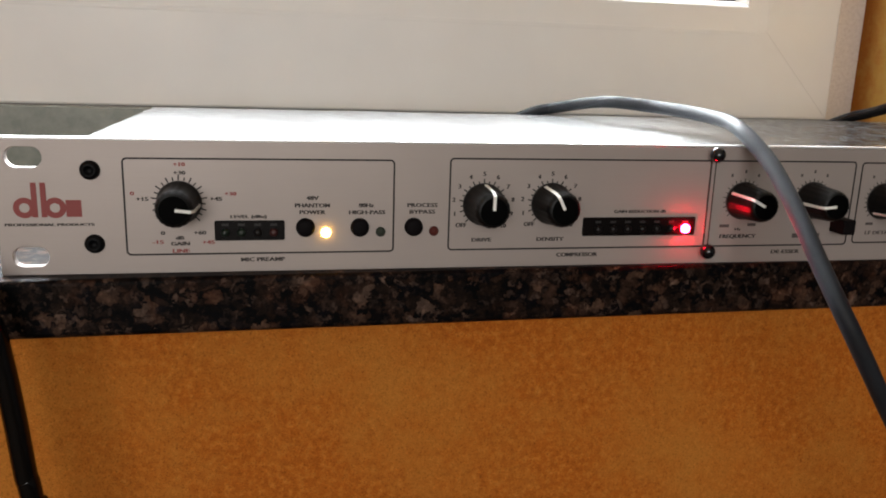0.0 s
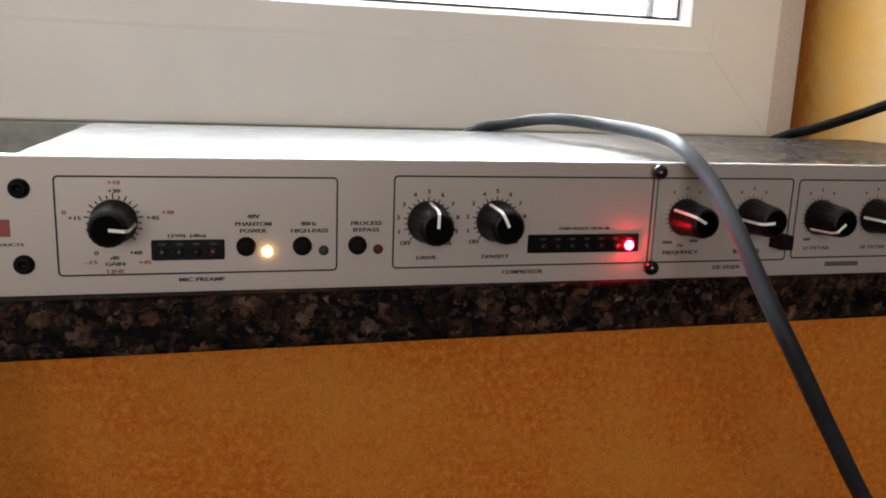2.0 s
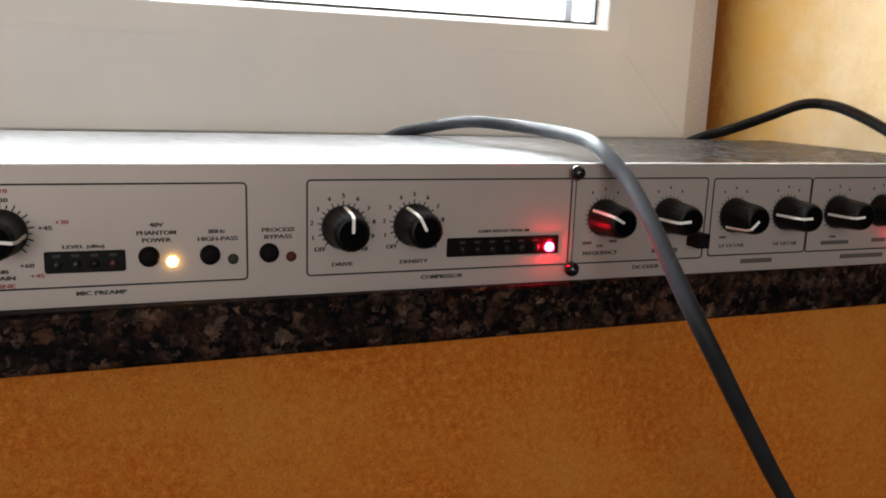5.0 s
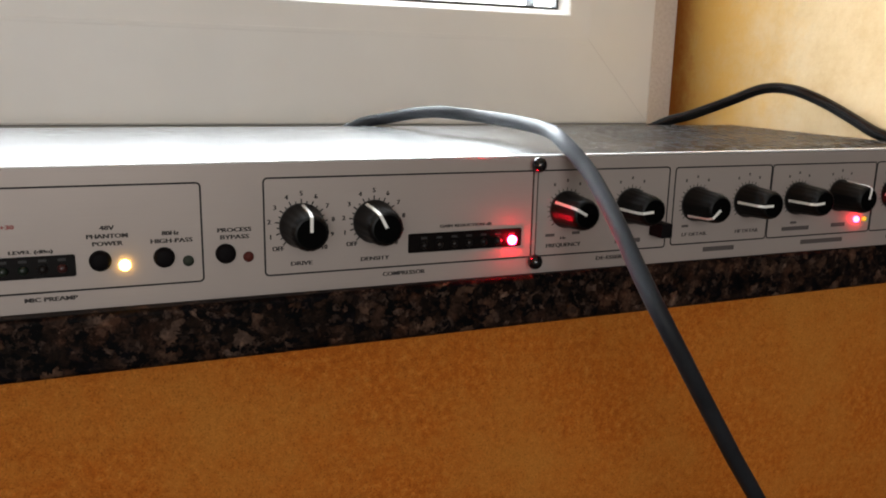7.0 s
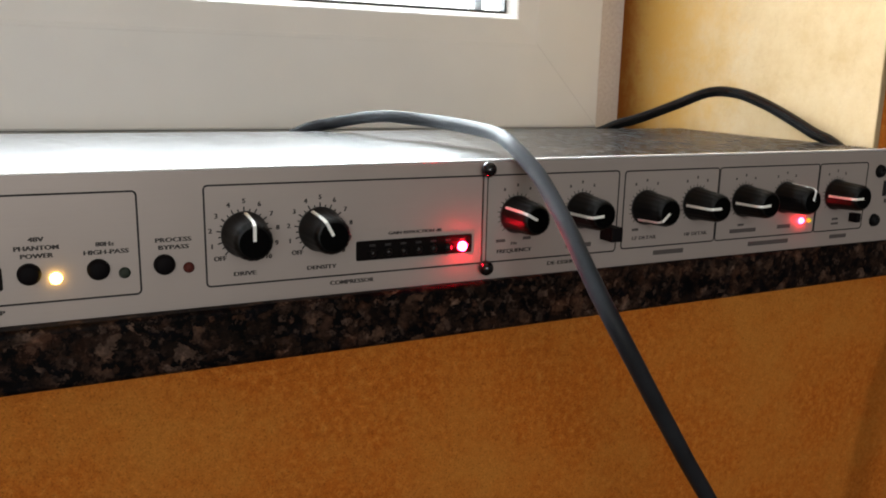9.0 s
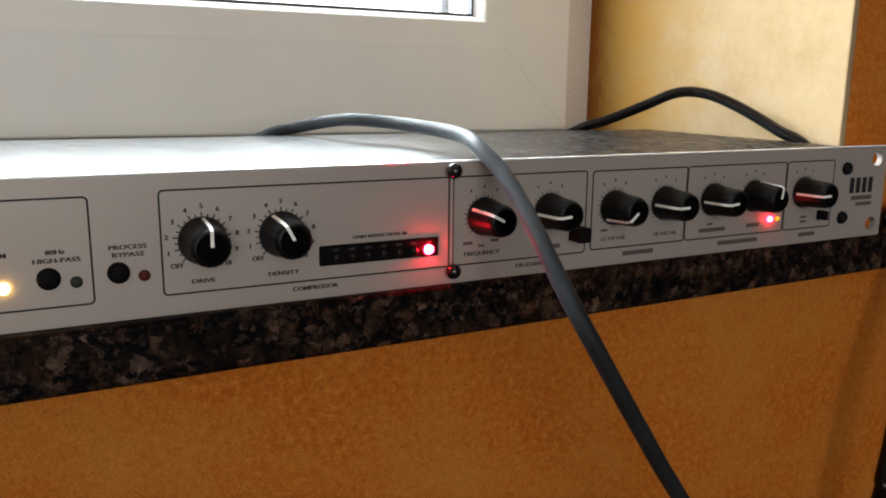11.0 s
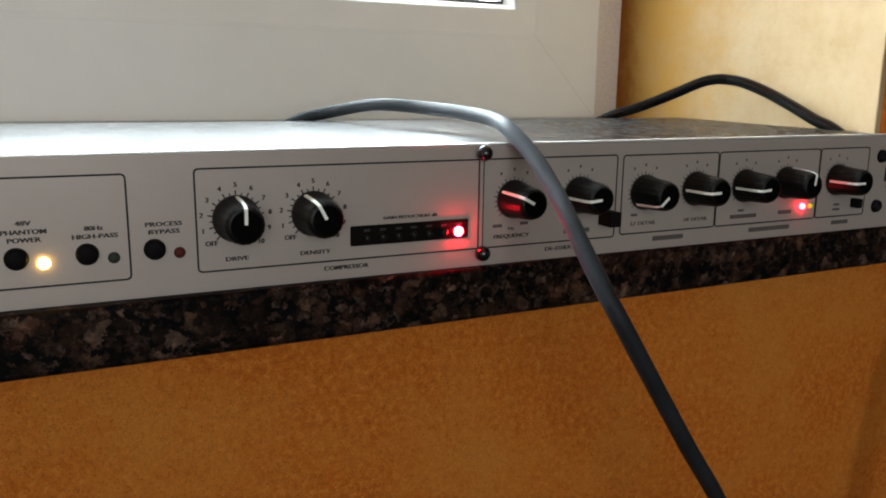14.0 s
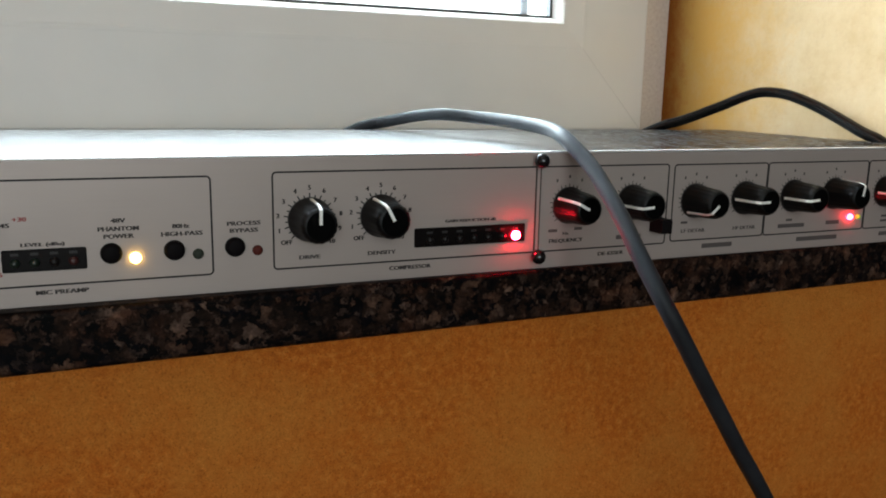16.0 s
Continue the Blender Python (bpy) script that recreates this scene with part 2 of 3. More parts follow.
M_GREEN_DIM = mat("green_led_behind_smoked_window", (0.006, 0.013, 0.008), 0.4)
M_RED_DIM = mat("red_led_behind_smoked_window", (0.04, 0.01, 0.01), 0.4)
M_GREY_OFF = mat("clear_led_unlit", (0.009, 0.007, 0.007), 0.4, 0.0, 0.2)
M_YELLOW = lit("yellow_green_led_lit", (0.5, 0.75, 0.04), 0.45)


def cable_material(name, colour, rough, spec):
    m = mat(name, colour, rough)
    v = coords(m)
    base(m, ramp(m, grain(m, v, 90, 4), [(0.3, tuple(0.75 * c for c in colour)), (0.75, tuple(1.35 * c for c in colour))]))
    bump(m, grain(m, v, 900, 3), 0.12, 0.0004)
    gloss(m, grain(m, v, 120, 3), rough - 0.08, rough + 0.12)
    m.node_tree.nodes["Principled BSDF"].inputs["Specular IOR Level"].default_value = spec
    return m


M_CABLE = cable_material("grey_black_rubber_cable", (0.0135, 0.015, 0.0185), 0.52, 0.2)
M_BLACK_CABLE = cable_material("black_rubber_cable", (0.0016, 0.0015, 0.0015), 0.15, 0.32)


# ---- building helpers ----
def part(name, bm, material, parent=None, label="", smooth=False):
    """Links a bmesh or a mesh as one object, under a thing or a part."""
    if isinstance(bm, bpy.types.Mesh):
        me = bm
    else:
        me = bpy.data.meshes.new(name)
        bm.to_mesh(me)
        bm.free()
    me.name = name
    me.materials.clear()
    me.materials.append(material)
    for p in me.polygons:
        p.use_smooth = smooth
    ob = new(name, me)
    ob.parent = parent
    if label:
        ob["label"] = label
    return ob


def thing(name, label, category, group="", kind=""):
    return tagged(new(name), label, category, group, kind)


def box(x0, x1, y0, y1, z0, z1, bevel=0.0, bm=None, seg=2):
    own = bmesh.new()
    bmesh.ops.create_cube(own, size=1.0, matrix=Matrix.Translation(((x0 + x1) / 2, (y0 + y1) / 2, (z0 + z1) / 2)) @ Matrix.Diagonal((x1 - x0, y1 - y0, z1 - z0, 1)))
    if bevel:
        bmesh.ops.bevel(own, geom=own.edges[:], offset=bevel, segments=seg, profile=0.5, affect="EDGES")
    if bm is None:
        return own
    me = bpy.data.meshes.new("tmp")
    own.to_mesh(me)
    own.free()
    bm.from_mesh(me)
    bpy.data.meshes.remove(me)
    return bm


def turned(profile, steps=32, centre=(0, 0, 0)):
    """A body turned about an axis that points at the room (-y): rows of (radius, y)."""
    bm = bmesh.new()
    rings = []
    for r, y in profile:
        if r < 1e-7:
            rings.append([bm.verts.new((centre[0], centre[1] + y, centre[2]))])
        else:
            rings.append([bm.verts.new((centre[0] + r * math.cos(2 * math.pi * k / steps), centre[1] + y, centre[2] + r * math.sin(2 * math.pi * k / steps))) for k in range(steps)])
    for a, b in zip(rings, rings[1:]):
        for k in range(steps):
            j = (k + 1) % steps
            ring = [a[k % len(a)], a[j % len(a)], b[j % len(b)], b[k % len(b)]]
            ring = list(dict.fromkeys(ring))
            if len(ring) > 2:
                bm.faces.new(ring)
    bmesh.ops.recalc_face_normals(bm, faces=bm.faces[:])
    return bm


def rounded(x0, x1, z0, z1, r, steps=6):
    pts = []
    for cx, cz, a0 in ((x1 - r, z1 - r, 0), (x0 + r, z1 - r, 90), (x0 + r, z0 + r, 180), (x1 - r, z0 + r, 270)):
        for k in range(steps + 1):
            a = radians(a0 + 90 * k / steps)
            pts.append((cx + r * math.cos(a), cz + r * math.sin(a)))
    return pts


def outline(x0, x1, z0, z1, r, width, y):
    """A printed line round a rounded field, slightly proud of the plate."""
    bm = bmesh.new()
    outer, inner = rounded(x0, x1, z0, z1, r), rounded(x0 + width, x1 - width, z0 + width, z1 - width, max(r - width, 0.0002))
    rows = [[bm.verts.new((p[0], yy, p[1])) for p in ring] for ring, yy in ((outer, 0.0), (outer, y), (inner, y), (inner, 0.0))]
    n = len(outer)
    for a, b in zip(rows, rows[1:]):
        for k in range(n):
            bm.faces.new((a[k], a[(k + 1) % n], b[(k + 1) % n], b[k]))
    bmesh.ops.recalc_face_normals(bm, faces=bm.faces[:])
    return bm


def plate(loops, y0, y1, bevel=0.0):
    """A flat plate with holes: closed loops of (x, z), the first one outside."""
    cu = bpy.data.curves.new("plate", "CURVE")
    cu.dimensions, cu.fill_mode, cu.extrude = "2D", "BOTH", (y1 - y0) / 2 - bevel
    cu.bevel_depth, cu.bevel_resolution, cu.offset = bevel, 1, -bevel
    for loop in loops:
        s = cu.splines.new("POLY")
        s.points.add(len(loop) - 1)
        for p, (x, z) in zip(s.points, loop):
            p.co = (x, z, 0, 1)
        s.use_cyclic_u = True
    ob = bpy.data.objects.new("plate", cu)
    scene.collection.objects.link(ob)
    me = bpy.data.meshes.new_from_object(ob.evaluated_get(bpy.context.evaluated_depsgraph_get()))
    bpy.data.objects.remove(ob)
    me.transform(Matrix.Translation((0, (y0 + y1) / 2, 0)) @ Matrix.Rotation(radians(90), 4, "X"))
    return me


def lettering(text, x, z, height, width=None, y=0.0, align="CENTER"):
    """Words printed on the plate, centred at x with their foot at z."""
    cu = bpy.data.curves.new("text", "FONT")
    cu.body, cu.size, cu.align_x, cu.extrude, cu.resolution_u, cu.offset = text, 1.0, "LEFT", 0.0, 2, 0.006
    ob = bpy.data.objects.new("text", cu)
    scene.collection.objects.link(ob)
    me = bpy.data.meshes.new_from_object(ob.evaluated_get(bpy.context.evaluated_depsgraph_get()))
    bpy.data.objects.remove(ob)
    xs, zs = [v.co.x for v in me.vertices], [v.co.y for v in me.vertices]
    sz = height / 0.73
    sx = width / (max(xs) - min(xs)) if width else sz
    me.transform(Matrix.Translation((x, y - 0.00008, z)) @ Matrix.Rotation(radians(90), 4, "X") @ Matrix.Diagonal((sx, sz, 1, 1)) @ Matrix.Translation((-(max(xs) + min(xs)) / 2, 0, 0)))
    # a heavy face: the same letters printed three times, a little apart
    bm = bmesh.new()
    for dx, dy in ((-0.00013, 0.0), (0.0, -0.00002), (0.00013, -0.00004)):
        shifted = me.copy()
        shifted.transform(Matrix.Translation((dx, dy, 0)))
        bm.from_mesh(shifted)
        bpy.data.meshes.remove(shifted)
    bm.to_mesh(me)
    bm.free()
    return me


def tube(points, radius, steps=14, per=10):
    """A round cable through the given points (a smooth curve)."""
    pts = [Vector(p) for p in points]
    ext = [2 * pts[0] - pts[1]] + pts + [2 * pts[-1] - pts[-2]]
    line = []
    for k in range(1, len(ext) - 2):
        p0, p1, p2, p3 = ext[k - 1 : k + 3]
        for s in range(per):
            u = s / per
            line.append(0.5 * (2 * p1 + (p2 - p0) * u + (2 * p0 - 5 * p1 + 4 * p2 - p3) * u * u + (3 * p1 - p0 - 3 * p2 + p3) * u ** 3))
    line.append(pts[-1])
    bm, rings, side = bmesh.new(), [], None
    for k, p in enumerate(line):
        way = (line[min(k + 1, len(line) - 1)] - line[max(k - 1, 0)]).normalized()
        side = (Vector((0, 0, 1)).cross(way) if side is None else side - way * side.dot(way)).normalized()
        up = way.cross(side)
        rings.append([bm.verts.new(p + radius * (math.cos(a) * side + math.sin(a) * up)) for a in (2 * math.pi * j / steps for j in range(steps))])
    for a, b in zip(rings, rings[1:]):
        for j in range(steps):
            bm.faces.new((a[j], a[(j + 1) % steps], b[(j + 1) % steps], b[j]))
    bm.faces.new(rings[0][::-1])
    bm.faces.new(rings[-1])
    bmesh.ops.recalc_face_normals(bm, faces=bm.faces[:])
    return bm


# ---- the room ----
FLOOR, CEILING, FACE, BACK = -0.9, 1.6, 0.018, 0.33
LEFT, RIGHT, HEAD = -0.80, 0.471, 1.26


def structure(name, bm, material, label, category, smooth=False):
    return tagged(part(name, bm, material, smooth=smooth), label, category, kind="structure")


bm = bmesh.new()
box(-2.0, 2.0, FACE, BACK, FLOOR, -0.0194, 0, bm)
box(-2.0, LEFT, FACE, BACK, -0.0192, CEILING, 0, bm)
box(RIGHT + 0.004, 2.0, FACE, BACK, -0.0192, CEILING, 0.002, bm)
box(LEFT, RIGHT + 0.004, FACE, BACK, HEAD, CEILING, 0, bm)
structure("wall_north", bm, M_WALL, "ochre sponge-painted plaster wall under the window sill", "wall")
structure("window_reveal", box(RIGHT, RIGHT + 0.004, FACE + 0.0001, 0.262, -0.0, HEAD, 0.0008), M_REVEAL, "plaster window reveal, daylight cream and corner shade painted into its colour", "wall")
structure("wall_west", box(-2.1, -2.0, -3.6, BACK, FLOOR, CEILING), M_PLAIN, "plain painted room wall", "wall")
structure("wall_east", box(2.0, 2.1, -3.6, BACK, FLOOR, CEILING), M_DIM, "unseen room wall, kept dark to dim the panel's reflections", "wall")
bm = bmesh.new()
box(-2.1, -1.95, -3.75, -3.6, FLOOR, CEILING, 0, bm)
box(0.4, 2.1, -3.75, -3.6, FLOOR, CEILING, 0, bm)
box(-1.95, 0.4, -3.75, -3.6, FLOOR, -0.1, 0, bm)
box(-1.95, 0.4, -3.75, -3.6, 1.5, CEILING, 0, bm)
structure("wall_south", bm, M_PLAIN, "plain painted room wall with an assumed window opening", "wall")
structure("floor", box(-2.1, 2.1, -3.75, BACK, FLOOR - 0.1, FLOOR), M_FLOOR, "plain dark brown floor", "floor")
structure("ceiling", box(-2.1, 2.1, -3.75, BACK, CEILING, CEILING + 0.1), M_PLAIN, "plain pale ceiling", "ceiling")


def sill_front(x):
    return -0.0075 + 0.0185 * x


bm = bmesh.new()
loop = [(-0.9, sill_front(-0.9)), (0.66, sill_front(0.66)), (0.66, FACE - 0.0005), (RIGHT - 0.0005, FACE - 0.0005), (RIGHT - 0.0005, 0.222),
        (LEFT + 0.001, 0.222), (LEFT + 0.001, FACE - 0.0005), (-0.9, FACE - 0.0005)]
low = [bm.verts.new((x, y, -0.0192)) for x, y in loop]
top = [bm.verts.new((x, y, 0.0)) for x, y in loop]
bm.faces.new(low[::-1])
bm.faces.new(top)
for k in range(len(loop)):
    bm.faces.new((low[k], low[(k + 1) % 8], top[(k + 1) % 8], top[k]))
front = [e for e in bm.edges if {v.index for v in e.verts} and all(abs(v.co.y - sill_front(v.co.x)) < 1e-5 for v in e.verts) and abs(e.verts[0].co.z - e.verts[1].co.z) < 1e-6]
bmesh.ops.bevel(bm, geom=front, offset=0.0018, segments=4, profile=0.5, affect="EDGES")
structure("window_sill", bm, M_GRANITE, "polished brown-black granite window sill slab", "window sill")
structure("sill_upstand", box(LEFT + 0.001, RIGHT - 0.0005, 0.2045, 0.2218, 0.0002, 0.0407, 0.0002), M_UPSTAND, "granite upstand behind the sill under the window", "trim")

# unseen block, added to stop light leaking under the frame
structure("slit_filler", box(LEFT + 0.001, RIGHT - 0.0005, 0.2222, 0.32, -0.0190, 0.0412), M_DIM, "unseen filler under the window frame, added against a slit of light", "wall")

# ---- the window ----
X0, X1, Z0, Z1 = LEFT + 0.012, 0.4516, 0.0408, HEAD - 0.012
SLIM = 0.0712 / 0.0758  # reveal side of the frame narrowed to fit the camera's view


def frame_rings(profile):
    """A mitred frame: rows of (inset, y) carried round the opening."""
    bm = bmesh.new()
    rings = [[bm.verts.new(p) for p in ((X0 + d, y, Z0 + d), (X1 - SLIM * d, y, Z0 + d), (X1 - SLIM * d, y, Z1 - d), (X0 + d, y, Z1 - d))] for d, y in profile]
    for a, b in zip(rings, rings[1:]):
        for k in range(4):
            bm.faces.new((a[k], a[(k + 1) % 4], b[(k + 1) % 4], b[k]))
    bmesh.ops.recalc_face_normals(bm, faces=bm.faces[:])
    return bm


window = thing("window_1", "off-white plastic framed window over the granite sill", "window", kind="structure")
part("window_frame", frame_rings([(0, 0.29), (0, 0.2236), (0.0005, 0.2226), (0.0015, 0.222), (0.0535, 0.222), (0.0542, 0.2219), (0.0560, 0.2219),
                                  (0.0568, 0.2221), (0.0712, 0.2236), (0.0725, 0.2248), (0.0758, 0.2345), (0.0758, 0.29), (0, 0.29)]), M_PVC, window, "off-white plastic frame with mitred corners")
part("gasket", frame_rings([(0.0757, 0.2335), (0.0771, 0.2335), (0.0771, 0.2395), (0.0757, 0.2395), (0.0757, 0.2335)]), M_GASKET, window, "black rubber glazing gasket")
pane = part("pane", box(X0 + 0.0763, X1 - SLIM * 0.0763, 0.2372, 0.2392, Z0 + 0.0763, Z1 - 0.0763), M_GLASS, window, "clear window glass")
pane.visible_shadow = False
for sx, x in ((1, X1), (-1, X0)):
    bm = bmesh.new()
    box(0.0, 0.0760, -0.00012, 0.0002, -0.00018, 0.00018, 0, bm)
    jt = part("mitre_joint", bm, M_JOINT, window, "fine mitre joint line")
    jt.matrix_local = Matrix.Translation((x - sx * 0.001, 0.222, Z0 + 0.001)) @ Matrix.Rotation(-math.pi + math.atan2(1.0, SLIM) if sx > 0 else radians(-45), 4, "Y")
structure("sealant_strip", box(X1 + 0.0002, RIGHT - 0.0003, 0.2235, 0.262, 0.0404, HEAD - 0.001, 0.0006), M_SEAL, "grey-beige sealant strip between window frame and reveal", "trim")
bm = bmesh.new()
box(LEFT + 0.001, X0 - 0.0003, 0.2235, 0.262, 0.0, HEAD - 0.001, 0, bm)
box(LEFT + 0.001, RIGHT - 0.0003, 0.2235, 0.262, Z1 + 0.0002, HEAD - 0.0005, 0, bm)
structure("trim", bm, M_SEAL, "sealant round the window frame", "trim")
structure("shutter_rail", box(0.3745, 0.3862, 0.268, 0.276, 0.02, HEAD, 0.001), M_RAIL, "grey metal shutter rail outside the window", "rail")
structure("shutter_wire", box(0.3940, 0.3948, 0.268, 0.270, 0.02, HEAD), M_RAIL, "thin grey line outside the window", "rail")

# the overcast sky far outside
M_SKY = bpy.data.materials.new("overcast_sky")
M_SKY.use_nodes = True
sn = M_SKY.node_tree.nodes
sn.remove(sn["Principled BSDF"])
glow = sn.new("ShaderNodeEmission")
glow.inputs["Color"].default_value, glow.inputs["Strength"].default_value = (1.0, 0.97, 0.97, 1), 3.5
M_SKY.node_tree.links.new(glow.outputs[0], sn["Material Output"].inputs[0])
structure("backdrop", box(-30, 30, 25.0, 25.2, -3, 3.8), M_SKY, "pale overcast sky far outside the window", "sky")

# ---- the rack unit ----
PW, PH = 0.4826, 0.0437
unit = thing("signal_processor", "silver rack-mount signal processor standing on a granite window sill", "audio equipment")
slots = [rounded(a, a + w, b, b + 0.0064, 0.0031) for a, w in ((0.0036, 0.0107), (PW - 0.0109, 0.0073)) for b in (0.0028, 0.0345)]
panel = part("front_panel", plate([rounded(0, PW, 0, PH, 0.0006, 2)] + slots, 0.0, 0.003, 0.0002), M_PANEL, unit, "satin silver front panel with slotted ears")
# raised strip of paler metal: the window's highlight along the edge, built in
part("panel_edge", box(0.0008, PW - 0.0008, -0.0001, 0.0026, PH - 0.0006, PH + 0.0004, 0.0004, None, 3), M_EDGE, unit, "top edge, raised and pale to carry the window's highlight")

bm = bmesh.new()
loops = []
for y, zt in ((0.0031, 0.0436), (0.0048, 0.0439), (0.1411, 0.0453), (0.1412, 0.0440)):
    loops.append([bm.verts.new(p) for p in ((0.0262, y, 0.0), (0.4562, y, 0.0), (0.4562, y, zt - 0.0008), (0.4555, y, zt), (0.0269, y, zt), (0.0262, y, zt - 0.0008))])
for a, b in zip(loops, loops[1:]):
    for k in range(6):
        bm.faces.new((a[k], a[(k + 1) % 6], b[(k + 1) % 6], b[k]))
bm.faces.new(loops[0])
bm.faces.new(loops[-1][::-1])
bmesh.ops.recalc_face_normals(bm, faces=bm.faces[:])
part("cover", bm, M_CASE, unit, "grey painted steel cover, glossy in the daylight")

M_SCUFF = mat("bare_metal_scuff", (0.5, 0.49, 0.48), 0.5, 0.3)
for x, y, w in ((0.3745, 0.1060, 0.0020), (0.3768, 0.0965, 0.0042)):
    zt = 0.0439 + (y - 0.0048) * 0.0014 / 0.1357
    part("scuff", box(x - w / 2, x + w / 2, y - 0.0005, y + 0.0005, zt - 0.0002, zt + 0.00006), M_SCUFF, unit, "small pale scuff")
for x, z in ((0.0281, 0.0338), (0.0281, 0.0101), (0.4531, 0.0338), (0.4530, 0.0104)):
    scr = part("screw", turned([(0.0, -0.0008), (0.0012, -0.0008), (0.0014, -0.0021), (0.0020, -0.0021), (0.0027, -0.0015), (0.0031, -0.0004), (0.0031, 0.0)], 24, (x, 0, z)), M_SCREW, unit, "black socket screw", True)

for x0, x1, z0, z1 in ((0.0375, 0.1246, 0.0060, 0.0379), (0.1434, 0.2424, 0.0062, 0.0387), (0.2424, 0.3014, 0.0062, 0.0387),
                       (0.3037, 0.3530, 0.0068, 0.0384), (0.3530, 0.4126, 0.0068, 0.0384), (0.4126, 0.4448, 0.0068, 0.0384)):
    part("printed_border", outline(x0, x1, z0, z1, 0.0016, 0.00056, -0.00008), M_INK, panel)


def bar(x, z, w, h, material=M_SOFT_INK):
    return part("printed_bar", box(x - w / 2, x + w / 2, -0.00008, 0.0, z, z + h), material, panel)


def word(text, x, z, h, w=None, material=M_TEXT):
    return part("lettering", lettering(text, x, z, h, w), material, panel)


# ---- knobs ----
def knob(x, z, turn, r=0.0072, tip=0.0052, depth=0.0148):
    """turn: degrees clockwise from straight up."""
    bm = turned([(0.0, 0.0), (r + 0.0002, 0.0), (r + 0.0002, -0.0012), (r - 0.0004, -0.0024), (tip + 0.0009, -depth + 0.0022), (tip + 0.0003, -depth + 0.0004), (tip - 0.0003, -depth), (0.0, -depth)], 72)
    for v in bm.verts:
        if v.co.y < -0.002 and v.co.y > -depth + 0.0001:
            # shallow grip flutes round the flank
            k = 1.0 - 0.034 * max(0.0, math.cos(18 * math.atan2(v.co.x, v.co.z))) ** 2
            v.co.x, v.co.z = v.co.x * k, v.co.z * k
    ob = part("knob", bm, M_KNOB, unit, "black plastic control knob", True)
    face = part("knob_face", turned([(tip - 0.0006, -depth - 0.00006), (0.0, -depth - 0.0001)], 32), M_CAP, ob, "matt black knob face")
    bm = bmesh.new()
    w = 0.0005
    # along the flank, then over the face to its middle
    rows = [(r + 0.00005, -0.0020), (tip + 0.0011, -depth + 0.0022), (tip + 0.0001, -depth - 0.0002), (0.0004, -depth - 0.0003)]
    under = [(r - 0.0009, -0.0020), (tip + 0.0003, -depth + 0.0020), (tip - 0.0006, -depth + 0.0004), (0.0004, -depth + 0.0004)]
    vs = [[bm.verts.new((sx * w, y, rad)) for sx in (-1, 1)] for rad, y in rows]
    us = [[bm.verts.new((sx * w, y, rad)) for sx in (-1, 1)] for rad, y in under]
    for k in range(3):
        bm.faces.new((vs[k][0], vs[k][1], vs[k + 1][1], vs[k + 1][0]))
        for s in (0, 1):
            bm.faces.new((vs[k][s], vs[k + 1][s], us[k + 1][s], us[k][s]))
    bm.faces.new((vs[0][0], vs[0][1], us[0][1], us[0][0]))
    bm.faces.new((vs[3][0], vs[3][1], us[3][1], us[3][0]))
    bmesh.ops.recalc_face_normals(bm, faces=bm.faces[:])
    part("pointer", bm, M_POINTER, ob, "white pointer line")
    ob.matrix_local = Matrix.Translation((x, 0, z)) @ Matrix.Rotation(radians(turn), 4, "Y")
    return ob


ticks = {}


def tick_mesh(length, width):
    """One printed tick, from the knob's rim outwards; alike ticks share it."""
    key = (round(length, 5), round(width, 5))
    if key not in ticks:
        bm = box(-width / 2, width / 2, -0.00008, 0.0, 0.0070, 0.0073 + length)
        me = bpy.data.meshes.new("tick_mark")
        bm.to_mesh(me)
        bm.free()
        me.materials.append(M_INK)
        ticks[key] = me
    return ticks[key]


def dial(x, z, count, labels, spread=135.0, ring=0.0107, h=0.0016, material=M_TEXT, bold=1.0):
    for k in range(count):
        a = -spread + 2 * spread * k / (count - 1)
        ob = new("tick_mark", tick_mesh(bold * (0.0015 if k % 2 == 0 else 0.0009), 0.00043 * bold))
        ob.parent = panel
        ob.matrix_local = Matrix.Translation((x, 0, z)) @ Matrix.Rotation(radians(a), 4, "Y")
    for deg, text in labels:
        a = radians(deg)
        part("lettering", lettering(text, x + ring * math.sin(a), z + ring * math.cos(a) - h / 2, h), material, panel)


numbers = [(-135 + 27 * k, str(k) if k else "OFF") for k in range(11)]
numbers[0] = (-133, "OFF")
dial(0.1558, 0.0226, 21, numbers)
dial(0.1805, 0.0228, 21, numbers)
knob(0.1558, 0.0226, 1)
knob(0.1805, 0.0228, -27)
dial(0.0545, 0.0236, 21, [])
knob(0.0545, 0.0235, 96, 0.0068, 0.0050)
for x, z, turn in ((0.2553, 0.0237, -62), (0.2840, 0.0238, -95), (0.3150, 0.0234, -133), (0.3412, 0.0237, -92), (0.3682, 0.0237, -95), (0.3925, 0.0240, 12), (0.4245, 0.0240, -92)):
    dial(x, z, 21, [], bold=0.65)
    knob(x, z, turn, 0.0068, 0.0049)
    for deg in (-30, 0, 30):
        bar(x + 0.0108 * math.sin(radians(deg)), z + 0.0108 * math.cos(radians(deg)) - 0.0005, 0.0008, 0.0011)

# ---- switches and lights ----
for x, z in ((0.0946, 0.0149), (0.1128, 0.0148), (0.1313, 0.0148)):
    part("button", turned([(0.0, -0.0026), (0.0022, -0.0026), (0.0028, -0.0022), (0.0031, -0.0012), (0.0032, 0.0)], 28, (x, 0, z)), M_BUTTON, unit, "dark round push button", True)


